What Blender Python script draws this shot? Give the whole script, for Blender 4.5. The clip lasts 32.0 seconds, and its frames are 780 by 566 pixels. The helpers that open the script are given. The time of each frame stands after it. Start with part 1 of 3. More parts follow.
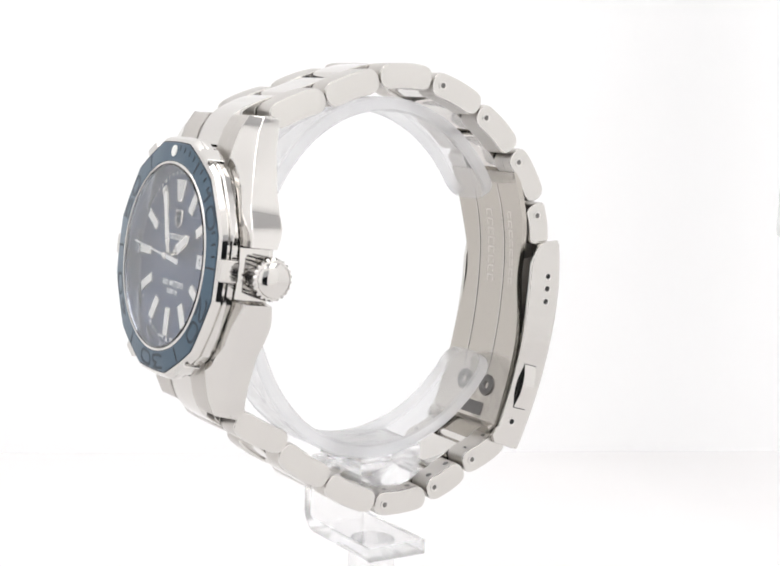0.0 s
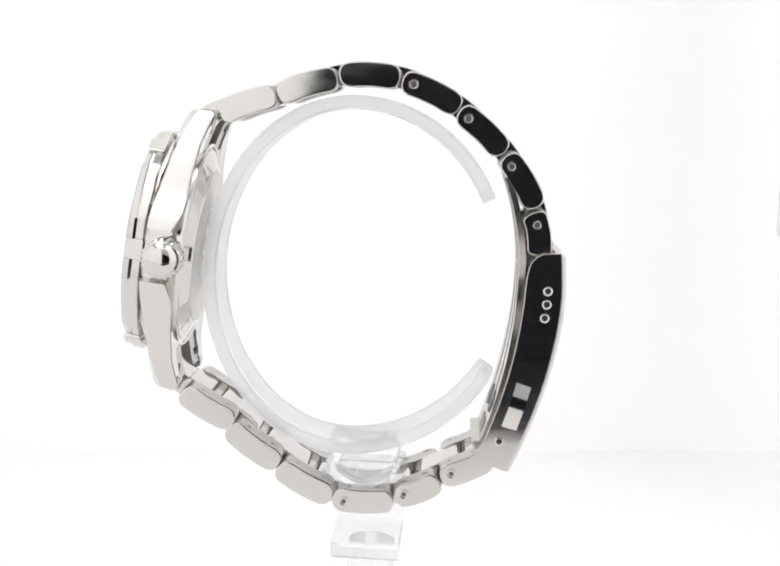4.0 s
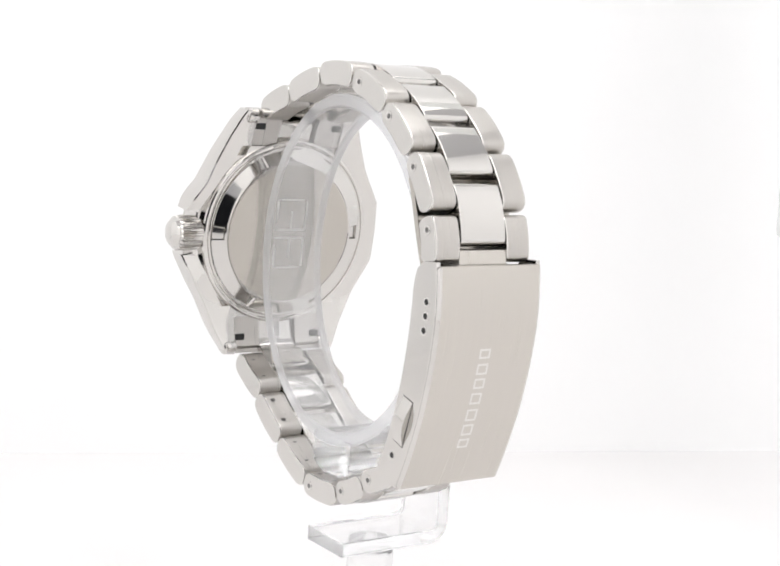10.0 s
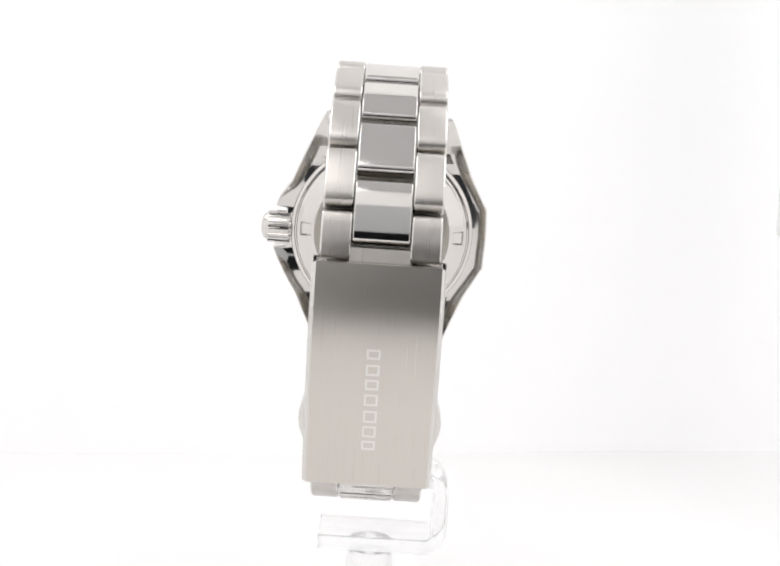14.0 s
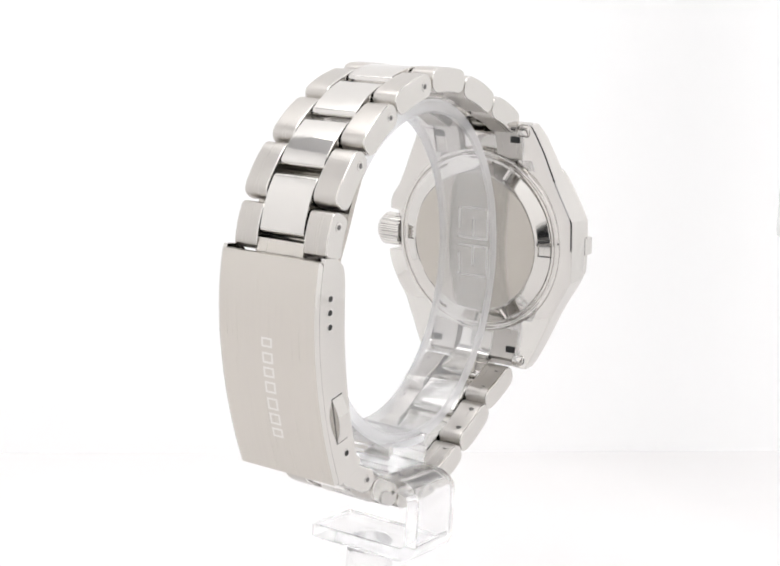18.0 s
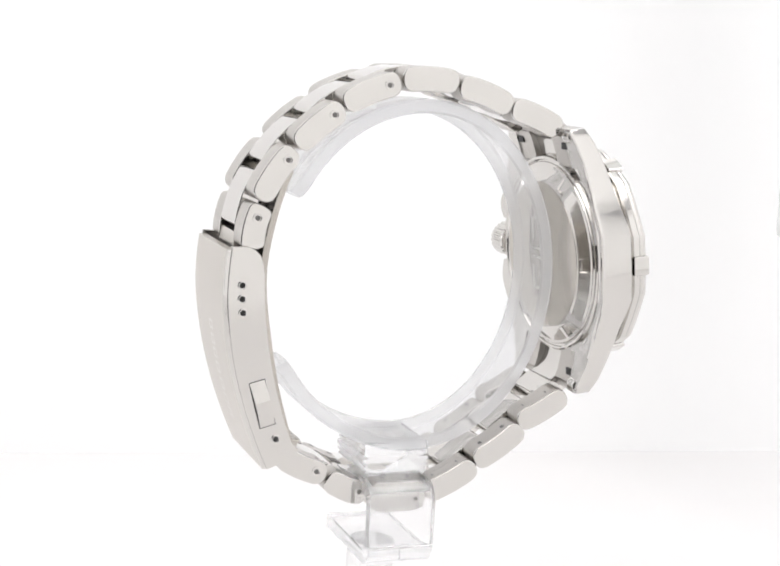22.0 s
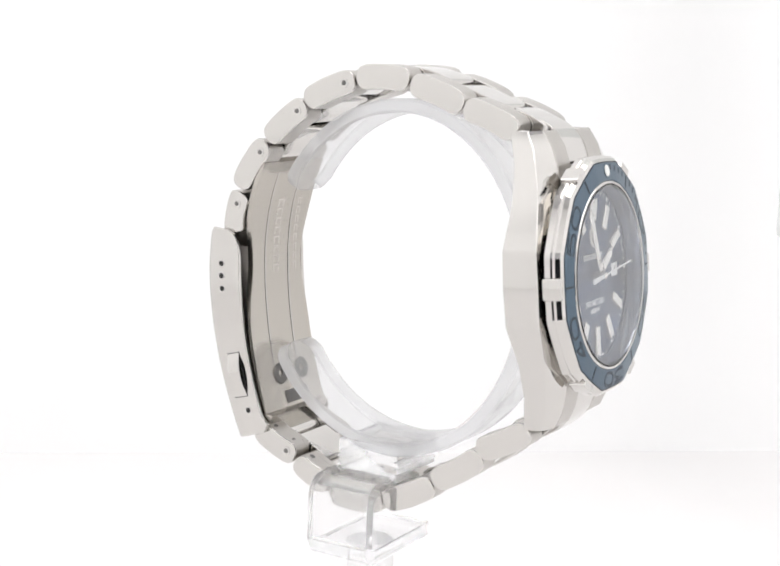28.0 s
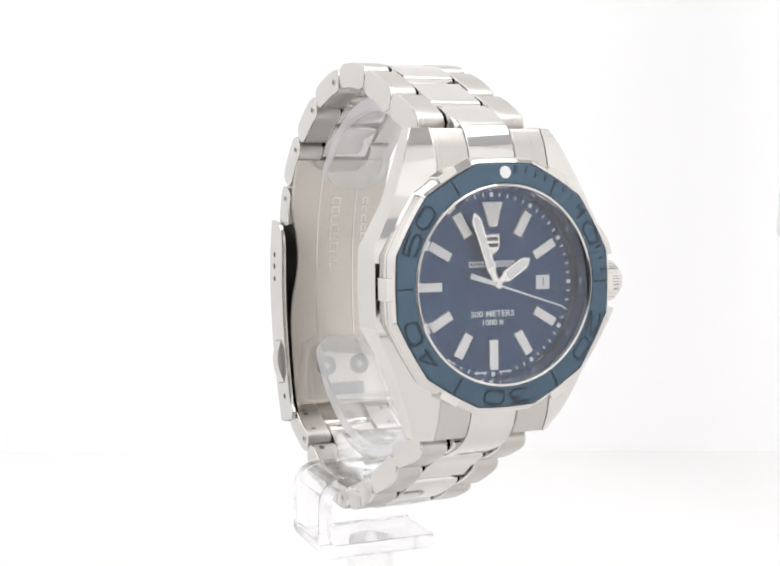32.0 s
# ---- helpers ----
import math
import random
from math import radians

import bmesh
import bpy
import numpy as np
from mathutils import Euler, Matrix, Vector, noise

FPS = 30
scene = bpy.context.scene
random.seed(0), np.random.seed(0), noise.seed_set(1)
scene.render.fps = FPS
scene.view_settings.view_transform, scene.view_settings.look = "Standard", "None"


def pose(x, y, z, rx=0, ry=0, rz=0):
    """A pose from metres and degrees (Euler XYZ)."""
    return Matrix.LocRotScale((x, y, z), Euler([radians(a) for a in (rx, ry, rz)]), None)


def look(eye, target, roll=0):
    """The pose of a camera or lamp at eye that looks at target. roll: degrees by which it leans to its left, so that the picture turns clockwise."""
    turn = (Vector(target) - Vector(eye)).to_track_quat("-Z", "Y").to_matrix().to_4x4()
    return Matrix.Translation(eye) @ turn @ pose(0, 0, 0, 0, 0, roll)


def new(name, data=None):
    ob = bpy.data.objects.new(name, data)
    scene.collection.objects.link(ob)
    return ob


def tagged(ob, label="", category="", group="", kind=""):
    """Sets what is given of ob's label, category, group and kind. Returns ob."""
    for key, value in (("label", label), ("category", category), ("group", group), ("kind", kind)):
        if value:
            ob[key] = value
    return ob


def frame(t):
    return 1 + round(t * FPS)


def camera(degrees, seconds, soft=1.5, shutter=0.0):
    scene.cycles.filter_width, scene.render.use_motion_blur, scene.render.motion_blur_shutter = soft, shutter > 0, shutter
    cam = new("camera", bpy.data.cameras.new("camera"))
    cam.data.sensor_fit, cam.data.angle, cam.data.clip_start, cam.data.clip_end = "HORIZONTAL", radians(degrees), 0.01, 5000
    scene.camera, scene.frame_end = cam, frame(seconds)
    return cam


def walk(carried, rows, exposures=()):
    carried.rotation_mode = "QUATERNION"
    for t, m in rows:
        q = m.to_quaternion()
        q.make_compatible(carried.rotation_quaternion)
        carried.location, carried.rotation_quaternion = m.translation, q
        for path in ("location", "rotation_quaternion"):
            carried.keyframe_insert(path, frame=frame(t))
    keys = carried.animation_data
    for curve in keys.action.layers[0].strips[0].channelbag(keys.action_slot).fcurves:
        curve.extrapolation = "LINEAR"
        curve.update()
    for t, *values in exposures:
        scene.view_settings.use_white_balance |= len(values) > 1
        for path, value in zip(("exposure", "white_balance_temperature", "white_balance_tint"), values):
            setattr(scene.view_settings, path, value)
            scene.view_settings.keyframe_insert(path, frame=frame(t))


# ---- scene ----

# ---------------------------------------------------------------- camera
EYE = (0.0, -0.22543, 0.1057)
cam = camera(31.107, 32.0, 2.0)
STAND_VIEW = look(EYE, (0.00111, -0.00243, 0.07271), 2.734)
walk(cam, [(0.0, STAND_VIEW), (32.0, STAND_VIEW)])

# ---------------------------------------------------------------- light
TENT_TURN = pose(0, 0, 0, 0, 0, 10.5)     # the light tent stands a little askew to the camera
world = bpy.data.worlds.new("world")
world.use_nodes = True
world.node_tree.nodes["Background"].inputs[0].default_value = (0.02, 0.02, 0.022, 1)
world.node_tree.nodes["Background"].inputs[1].default_value = 1.0
scene.world = world


def area_lamp(name, x, y, z, target, sx, sy, watts, colour):
    data = bpy.data.lights.new(name, "AREA")
    data.shape, data.size, data.size_y, data.energy, data.color = "RECTANGLE", sx, sy, watts, colour
    ob = new(name, data)
    ob.matrix_world = TENT_TURN @ look((x, y, z), target)
    return ob


for side in (-1, 1):
    area_lamp("ceiling_strip_lamp", side * 0.17, -0.06, 0.495, (side * 0.17, -0.0599, 0), 0.20, 0.60, 0.94, (1.0, 0.99, 0.992))

# ---------------------------------------------------------------- materials
def material(name, colour, rough=0.5, metal=0.0, **more):
    m = bpy.data.materials.new(name)
    m.use_nodes = True
    b = m.node_tree.nodes["Principled BSDF"]
    b.inputs["Base Color"].default_value = (*colour, 1)
    b.inputs["Roughness"].default_value = rough
    b.inputs["Metallic"].default_value = metal
    for key, value in more.items():
        b.inputs[key.replace("_", " ")].default_value = value
    return m


def grain(m, scale, low, high, target="Roughness", bump=0.0, detail=3.0, tone=0.0):
    """Noise at a given stretch drives the roughness between low and high, and a fine relief."""
    nt = m.node_tree
    b = nt.nodes["Principled BSDF"]
    co = nt.nodes.new("ShaderNodeTexCoord")
    mp = nt.nodes.new("ShaderNodeMapping")
    mp.inputs["Scale"].default_value = scale
    no = nt.nodes.new("ShaderNodeTexNoise")
    no.inputs["Scale"].default_value = 1.0
    no.inputs["Detail"].default_value = detail
    nt.links.new(co.outputs["Object"], mp.inputs["Vector"])
    nt.links.new(mp.outputs["Vector"], no.inputs["Vector"])
    if target:
        ra = nt.nodes.new("ShaderNodeMapRange")
        ra.inputs["From Min"].default_value, ra.inputs["From Max"].default_value = 0.25, 0.75
        ra.inputs["To Min"].default_value, ra.inputs["To Max"].default_value = low, high
        nt.links.new(no.outputs["Fac"], ra.inputs["Value"])
        nt.links.new(ra.outputs["Result"], b.inputs[target])
    if tone:      # the same grain lightens and darkens the metal a little
        hue = nt.nodes.new("ShaderNodeHueSaturation")
        hue.inputs["Color"].default_value = b.inputs["Base Color"].default_value
        vr = nt.nodes.new("ShaderNodeMapRange")
        vr.inputs["From Min"].default_value, vr.inputs["From Max"].default_value = 0.25, 0.75
        vr.inputs["To Min"].default_value, vr.inputs["To Max"].default_value = 1 - tone, 1 + tone
        nt.links.new(no.outputs["Fac"], vr.inputs["Value"])
        nt.links.new(vr.outputs["Result"], hue.inputs["Value"])
        nt.links.new(hue.outputs["Color"], b.inputs["Base Color"])
    if bump:
        bu = nt.nodes.new("ShaderNodeBump")
        bu.inputs["Strength"].default_value = bump
        bu.inputs["Distance"].default_value = 0.00005
        nt.links.new(no.outputs["Fac"], bu.inputs["Height"])
        nt.links.new(bu.outputs["Normal"], b.inputs["Normal"])
    return m


STEEL = (0.64, 0.622, 0.597)
polished = grain(material("polished_steel", STEEL, 0.06, 1.0), (300, 300, 300), 0.03, 0.10)
brushed = grain(material("brushed_steel", (0.52, 0.497, 0.469), 0.3, 1.0), (6000, 40, 40), 0.26, 0.36, bump=0.05, detail=3.0, tone=0.015)
cover_steel = grain(material("fine_brushed_cover_steel", (0.585, 0.555, 0.512), 0.3, 1.0), (7000, 60, 60), 0.27, 0.31, detail=2.0, tone=0.02)
satin = grain(material("satin_steel", (0.49, 0.462, 0.42), 0.25, 1.0), (4000, 120, 120), 0.17, 0.27, bump=0.03, detail=3.0, tone=0.025)
side_steel = grain(material("fine_side_steel", (0.63, 0.612, 0.585), 0.12, 1.0), (200, 200, 900), 0.05, 0.11)
ring_steel = material("grey_rivet_steel", (0.16, 0.155, 0.15), 0.35, 0.9)
# Near-black colour paints the shade inside slots, holes and the button gap.
recess_shade = material("painted_recess_shade", (0.03, 0.03, 0.03), 0.4, 0.6)
ceramic = grain(material("blue_bezel_inlay", (0.075, 0.12, 0.165), 0.2, 0.7), (900, 900, 900), 0.14, 0.22)
engraved = material("dark_engraving", (0.012, 0.02, 0.03), 0.5)
sunk_blue = material("sunk_blue_numeral", (0.035, 0.06, 0.085), 0.3, 0.6)
lume = grain(material("white_lume", (0.9, 0.9, 0.88), 0.5), (2500, 2500, 2500), 0.4, 0.6)
white_print = material("white_print", (0.8, 0.82, 0.84), 0.5)
pale_etch = material("pale_etching", (0.74, 0.725, 0.70), 0.5, 0.8)
soft_etch = material("faint_stamping", (0.62, 0.59, 0.555), 0.33, 1.0)
pipped = material("bezel_pip_white", (0.85, 0.85, 0.82), 0.4)


def dial_paint():
    """Sunray blue: fine radial lines from the dial's centre."""
    m = material("sunray_blue_dial", (0.011, 0.040, 0.114), 0.32, 0.85, Anisotropic=0.75)
    radial = m.node_tree.nodes.new("ShaderNodeTangent")
    radial.direction_type, radial.axis = "RADIAL", "Y"
    m.node_tree.links.new(radial.outputs["Tangent"], m.node_tree.nodes["Principled BSDF"].inputs["Tangent"])
    nt = m.node_tree
    b = nt.nodes["Principled BSDF"]
    co = nt.nodes.new("ShaderNodeTexCoord")
    gr = nt.nodes.new("ShaderNodeTexGradient")
    gr.gradient_type = "RADIAL"
    mp = nt.nodes.new("ShaderNodeMapping")
    mp.inputs["Rotation"].default_value = (radians(90), 0, 0)
    no = nt.nodes.new("ShaderNodeTexNoise")
    no.noise_dimensions = "1D"
    no.inputs["Scale"].default_value = 260.0
    no.inputs["Detail"].default_value = 4.0
    ra = nt.nodes.new("ShaderNodeMapRange")
    ra.inputs["To Min"].default_value, ra.inputs["To Max"].default_value = 0.26, 0.42
    nt.links.new(co.outputs["Object"], mp.inputs["Vector"])
    nt.links.new(mp.outputs["Vector"], gr.inputs["Vector"])
    nt.links.new(gr.outputs["Fac"], no.inputs["W"])
    nt.links.new(no.outputs["Fac"], ra.inputs["Value"])
    nt.links.new(ra.outputs["Result"], b.inputs["Roughness"])
    return m


dial_blue = dial_paint()
flange_blue = grain(material("blue_flange", (0.30, 0.34, 0.42), 0.1, 1.0), (800, 800, 800), 0.05, 0.12)
crystal_glass = material("sapphire_crystal", (1, 1, 1), 0.0, 0.0, Transmission_Weight=1.0, IOR=1.5)


def clear_plastic(name, tint, painted_haze, bent, ior=1.42):
    """Clear sheet plastic: part of the light refracts, part goes straight on, and a white share paints its milky sheen.
    """
    m = grain(material(name, tint, 0.03, 0.0, Transmission_Weight=1.0, IOR=ior), (220, 220, 220), 0.0, 0.02)
    nt = m.node_tree
    see = nt.nodes.new("ShaderNodeBsdfTransparent")
    see.inputs["Color"].default_value = (*tint, 1)
    dull = nt.nodes.new("ShaderNodeBsdfTranslucent")
    dull.inputs["Color"].default_value = (0.97, 0.97, 0.975, 1)
    white = nt.nodes.new("ShaderNodeBsdfDiffuse")
    white.inputs["Color"].default_value = (0.97, 0.97, 0.975, 1)
    both, straight, mix = (nt.nodes.new("ShaderNodeMixShader") for _ in range(3))
    straight.inputs[0].default_value = painted_haze
    mix.inputs[0].default_value = bent
    nt.links.new(dull.outputs["BSDF"], both.inputs[1])
    nt.links.new(white.outputs["BSDF"], both.inputs[2])
    nt.links.new(see.outputs["BSDF"], straight.inputs[1])
    nt.links.new(both.outputs["Shader"], straight.inputs[2])
    nt.links.new(straight.outputs["Shader"], mix.inputs[1])
    if bent:
        nt.links.new(nt.nodes["Principled BSDF"].outputs["BSDF"], mix.inputs[2])
    else:      # thin sheet: nothing bends, the surface only shines
        shine = nt.nodes.new("ShaderNodeBsdfGlossy")
        shine.inputs["Roughness"].default_value = 0.04
        facing = nt.nodes.new("ShaderNodeLayerWeight")
        facing.inputs["Blend"].default_value = 0.5
        steep = nt.nodes.new("ShaderNodeMath")
        steep.operation = "POWER"
        steep.inputs[1].default_value = 4.0
        edge_on = nt.nodes.new("ShaderNodeMapRange")
        edge_on.inputs["To Min"].default_value, edge_on.inputs["To Max"].default_value = 0.05, 0.45
        nt.links.new(facing.outputs["Facing"], steep.inputs[0])
        nt.links.new(steep.outputs["Value"], edge_on.inputs["Value"])
        nt.links.new(edge_on.outputs["Result"], mix.inputs[0])
        nt.links.new(shine.outputs["BSDF"], mix.inputs[2])
    nt.links.new(mix.outputs["Shader"], nt.nodes["Material Output"].inputs["Surface"])
    return m


acrylic = clear_plastic("clear_acrylic", (0.98, 0.983, 0.988), 0.17, 0)
acrylic_block = clear_plastic("clear_acrylic_block", (0.985, 0.987, 0.99), 0.4, 0.85, 1.36)
acrylic_bar = clear_plastic("clear_acrylic_bar", (0.985, 0.987, 0.99), 0.4, 0.85, 1.36)
# Edges get more painted white, for the light caught in the sheet.
acrylic_edge = clear_plastic("whitened_acrylic_edge", (0.93, 0.934, 0.945), 0.52, 0.3, 1.3)
fabric = grain(material("white_tent_fabric", (0.86, 0.855, 0.85), 0.9), (60, 60, 60), 0.85, 0.95)
# Back wall given its own emission to stay white; no lamp behind it.
back_glow = grain(material("back_glow_fabric", (0.87, 0.87, 0.87), 0.9, Emission_Color=(1, 0.99, 1, 1), Emission_Strength=0.12), (60, 60, 60), 0.85, 0.95)
# Unseen side walls get added emission to brighten the steel's reflections.
glowing = grain(material("side_glow_fabric", (0.87, 0.87, 0.87), 0.9, Emission_Color=(1, 0.99, 0.995, 1), Emission_Strength=0.18), (60, 60, 60), 0.85, 0.95)
# Unseen ceiling, greyed so steel facing up reflects less white.
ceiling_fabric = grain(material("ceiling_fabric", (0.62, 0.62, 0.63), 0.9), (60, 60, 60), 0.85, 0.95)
# Unseen front flaps glow more strongly, so the steel flanks mirror white.
flap_glow_fabric = grain(material("flap_glow_fabric", (0.87, 0.87, 0.87), 0.9, Emission_Color=(1, 0.985, 0.975, 1), Emission_Strength=0.275), (60, 60, 60), 0.85, 0.95)
floor_white = grain(material("white_floor_board", (0.84, 0.83, 0.827), 0.6), (40, 40, 40), 0.5, 0.7)
grey_dimmer = grain(material("grey_dimmer_fabric", (0.48, 0.485, 0.50), 0.9), (60, 60, 60), 0.85, 0.95)
reflected_black = material("reflected_black", (0.011, 0.012, 0.016), 0.9)
frame_grey = grain(material("grey_frame_paint", (0.78, 0.80, 0.79), 0.5), (100, 100, 100), 0.4, 0.6)

# ---------------------------------------------------------------- mesh helpers
MM = 0.001


def part(name, bm, mat, parent, label="", turn=None, smooth=32):
    """Links a bmesh, built in millimetres, as one mesh object under parent."""
    if turn is not None:
        bm.transform(turn)
    bmesh.ops.recalc_face_normals(bm, faces=bm.faces)
    bm.transform(Matrix.Scale(MM, 4))
    me = bpy.data.meshes.new(name)
    bm.to_mesh(me)
    bm.free()
    for p in me.polygons:
        p.use_smooth = True
    me.set_sharp_from_angle(angle=radians(smooth))
    for m in (mat if isinstance(mat, (list, tuple)) else [mat]):
        me.materials.append(m)
    ob = new(name, me)
    ob.parent = parent
    even = ob.modifiers.new("even_normals", "WEIGHTED_NORMAL")
    even.keep_sharp = True
    if label:
        ob["label"] = label
    return ob


def inset(poly, by):
    """The closed outline moved inwards."""
    n = len(poly)
    area = sum(poly[i][0] * poly[(i + 1) % n][1] - poly[(i + 1) % n][0] * poly[i][1] for i in range(n))
    sign = 1 if area > 0 else -1
    out = []
    for i in range(n):
        a, b, c = Vector(poly[i - 1]), Vector(poly[i]), Vector(poly[(i + 1) % n])
        e, f = (b - a).normalized(), (c - b).normalized()
        na, nb = Vector((-e.y, e.x)) * sign, Vector((-f.y, f.x)) * sign
        m = (na + nb)
        m = m.normalized() if m.length > 1e-6 else na
        k = by / max(0.5, m.dot(na))
        out.append(tuple(b + m * k))
    return out


def loft(bm, rings, cap=True, closed=False):
    """Joins rings of equal length (lists of 3D points) by quads."""
    rows = [[bm.verts.new(p) for p in r] for r in rings]
    n = len(rows[0])
    pairs = list(zip(rows, rows[1:])) + ([(rows[-1], rows[0])] if closed else [])
    for a, b in pairs:
        for i in range(n):
            j = (i + 1) % n
            bm.faces.new((a[i], a[j], b[j], b[i]))
    if cap and not closed:
        bm.faces.new(rows[0])
        bm.faces.new(rows[-1])
    return bm


def prism(bm, poly, x0, x1, bevel=0.25):
    """A (y, z) outline drawn out along x, with bevelled rims."""
    small = inset(poly, bevel)
    mid = inset(poly, bevel * 0.3)
    rings = []
    for x, p in ((x0, small), (x0 + bevel * 0.3, mid), (x0 + bevel, poly), (x1 - bevel, poly), (x1 - bevel * 0.3, mid), (x1, small)):
        rings.append([(x, q[0], q[1]) for q in p])
    return loft(bm, rings)


def box(bm, x0, x1, y0, y1, z0, z1, bevel=0.2):
    return prism(bm, [(y0, z0), (y1, z0), (y1, z1), (y0, z1)], x0, x1, bevel)


def bezier(a, b, c, n):
    """n points of the curve from a to c whose middle passes through b."""
    a, b, c = Vector(a), Vector(b), Vector(c)
    k = 2 * b - (a + c) / 2
    return [a * (1 - t) ** 2 + k * 2 * t * (1 - t) + c * t * t for t in (i / (n - 1) for i in range(n))]


def band(path, h, rounding=1.6):
    """The outline of a slab of thickness h along a path in (y, z), with rounded ends."""
    d = [0.0]
    for a, b in zip(path, path[1:]):
        d.append(d[-1] + (b - a).length)
    total = d[-1]

    def at(s):
        s = min(max(s, 0), total)
        for i in range(len(path) - 1):
            if s <= d[i + 1] or i == len(path) - 2:
                k = (s - d[i]) / (d[i + 1] - d[i])
                p = path[i].lerp(path[i + 1], k)
                e = (path[min(i + 2, len(path) - 1)] - path[max(i - 1, 0)]).normalized()
                return p, Vector((-e.y, e.x))
    r = min(rounding, total / 2)
    stops = [0.0, 0.06 * r, 0.22 * r, 0.5 * r, r]
    stops = stops + [r + (total - 2 * r) * k / 4 for k in (1, 2, 3)] + [total - s for s in reversed(stops)]
    up, down = [], []
    for s in stops:
        e = min(s, total - s)
        k = 1.0 if e >= r else math.sqrt(max(0.0, 1 - (1 - e / r) ** 2)) ** 0.8
        k = max(k, 0.12)
        p, n = at(s)
        up.append(tuple(p + n * h / 2 * k))
        down.append(tuple(p - n * h / 2 * k))
    return up + down[::-1]


def lathe(bm, rings, n=96, fn=None):
    """Rings (radius, depth) turned about the watch's face axis; fn may change (r, d, angle). The first and last ring may have r = 0."""
    rows = []
    for r, dd in rings:
        if r <= 1e-6:
            rows.append([bm.verts.new((0, dd, 0))])
            continue
        row = []
        for i in range(n):
            a = 2 * math.pi * i / n
            rr, d2 = fn(r, dd, a) if fn else (r, dd)
            row.append(bm.verts.new((rr * math.sin(a), d2, rr * math.cos(a))))
        rows.append(row)
    for a, b in zip(rows, rows[1:]):
        for i in range(n):
            j = (i + 1) % n
            if len(a) == 1:
                bm.faces.new((a[0], b[j], b[i]))
            elif len(b) == 1:
                bm.faces.new((a[i], a[j], b[0]))
            else:
                bm.faces.new((a[i], a[j], b[j], b[i]))
    return bm


def letters(text, size, depth, bold=0.0):
    """Built-in lettering as a bmesh in the xy plane, centred."""
    cu = bpy.data.curves.new("lettering", "FONT")
    cu.body, cu.size, cu.extrude, cu.offset = text, size, depth, bold
    cu.align_x, cu.align_y = "CENTER", "CENTER"
    cu.resolution_u = 3
    ob = bpy.data.objects.new("lettering", cu)
    scene.collection.objects.link(ob)
    bpy.context.view_layer.update()
    me = bpy.data.meshes.new_from_object(ob.evaluated_get(bpy.context.evaluated_depsgraph_get()))
    bm = bmesh.new()
    bm.from_mesh(me)
    bpy.data.objects.remove(ob)
    bpy.data.curves.remove(cu)
    bpy.data.meshes.remove(me)
    return bm


# ---------------------------------------------------------------- the light tent
def slab(name, x0, x1, y0, y1, z0, z1, mat, label, category, kind="structure", bevel=0.4):
    bm = bmesh.new()
    box(bm, x0, x1, y0, y1, z0, z1, bevel)
    ob = part(name, bm, mat, None)
    ob.matrix_world = TENT_TURN
    return tagged(ob, label, category, "", kind)


slab("floor", -400, 400, -240, 165, -10, 0, floor_white, "smooth white board floor of a photo light tent", "floor")
slab("floor_front_left", -400, -118, -400, -240, -10, -0.5, floor_white, "white board floor beside the front opening", "floor")
slab("floor_front_right", 56, 400, -400, -240, -10, -0.5, floor_white, "white board floor beside the front opening", "floor")
# Unseen black floor piece, added so the steel mirrors a dark band.
slab("floor_opening", -118, 56, -400, -240, -10, -1.5, reflected_black, "unseen black floor piece added for dark reflections", "floor")
slab("wall_back", -400, 400, 158, 170, 0, 500, back_glow, "plain white fabric back wall with an added glow", "wall")
slab("wall_left", -400, -385, -400, 172, 0, 500, glowing, "unseen white fabric side wall with an added glow", "wall")
slab("wall_right", 385, 400, -400, 172, 0, 500, glowing, "unseen white fabric side wall with an added glow", "wall")
slab("ceiling", -400, 400, -400, 172, 500, 512, ceiling_fabric, "unseen fabric ceiling, greyed to dim reflections", "ceiling")
slab("wall_front_left", -385, -125, -330, -320, 0, 500, flap_glow_fabric, "unseen white fabric front flap with an added glow", "wall")
slab("wall_front_right", 62, 385, -330, -320, 0, 500, flap_glow_fabric, "unseen white fabric front flap with an added glow", "wall")
# Unseen grey flap, added so the steel mirrors a dimmer upper front.
slab("wall_front_top", -125, 62, -330, -320, 134, 310, grey_dimmer, "unseen grey flap added over the front opening to dim reflections", "wall")
slab("wall_front_crown", -125, 62, -330, -320, 310, 500, fabric, "white fabric above the front opening", "wall")
# Unseen black sheet, added for the dark around the camera.
slab("curtain", -300, 300, -400, -390, 0, 500, reflected_black, "unseen black sheet added behind the front opening for dark reflections", "curtain")

bm = bmesh.new()
box(bm, 91.5, 130, 98, 104, 72, 400, 2.5)
panel = part("hanging_panel", bm, frame_grey, None)
tagged(panel, "pale grey rounded panel hanging in the tent", "panel", "", "structure")

# ---------------------------------------------------------------- the watch
watch = tagged(new("wrist_watch"), "steel diving watch with blue dial and bezel, bracelet closed", "watch")
WATCH_IN = pose(-0.00020, -0.03751, 0.07768, 0, -1.003, -1.155)
FACE = pose(-0.4, 0.0, 0.15, 0, 0, 0.5) @ pose(0, 0, 0, -6.0)      # the bezel and dial's own lean within the watch, in millimetres
BODY = Matrix.Translation((0.7, 0, 0)) @ FACE                        # the case sits a touch nearer the crown side


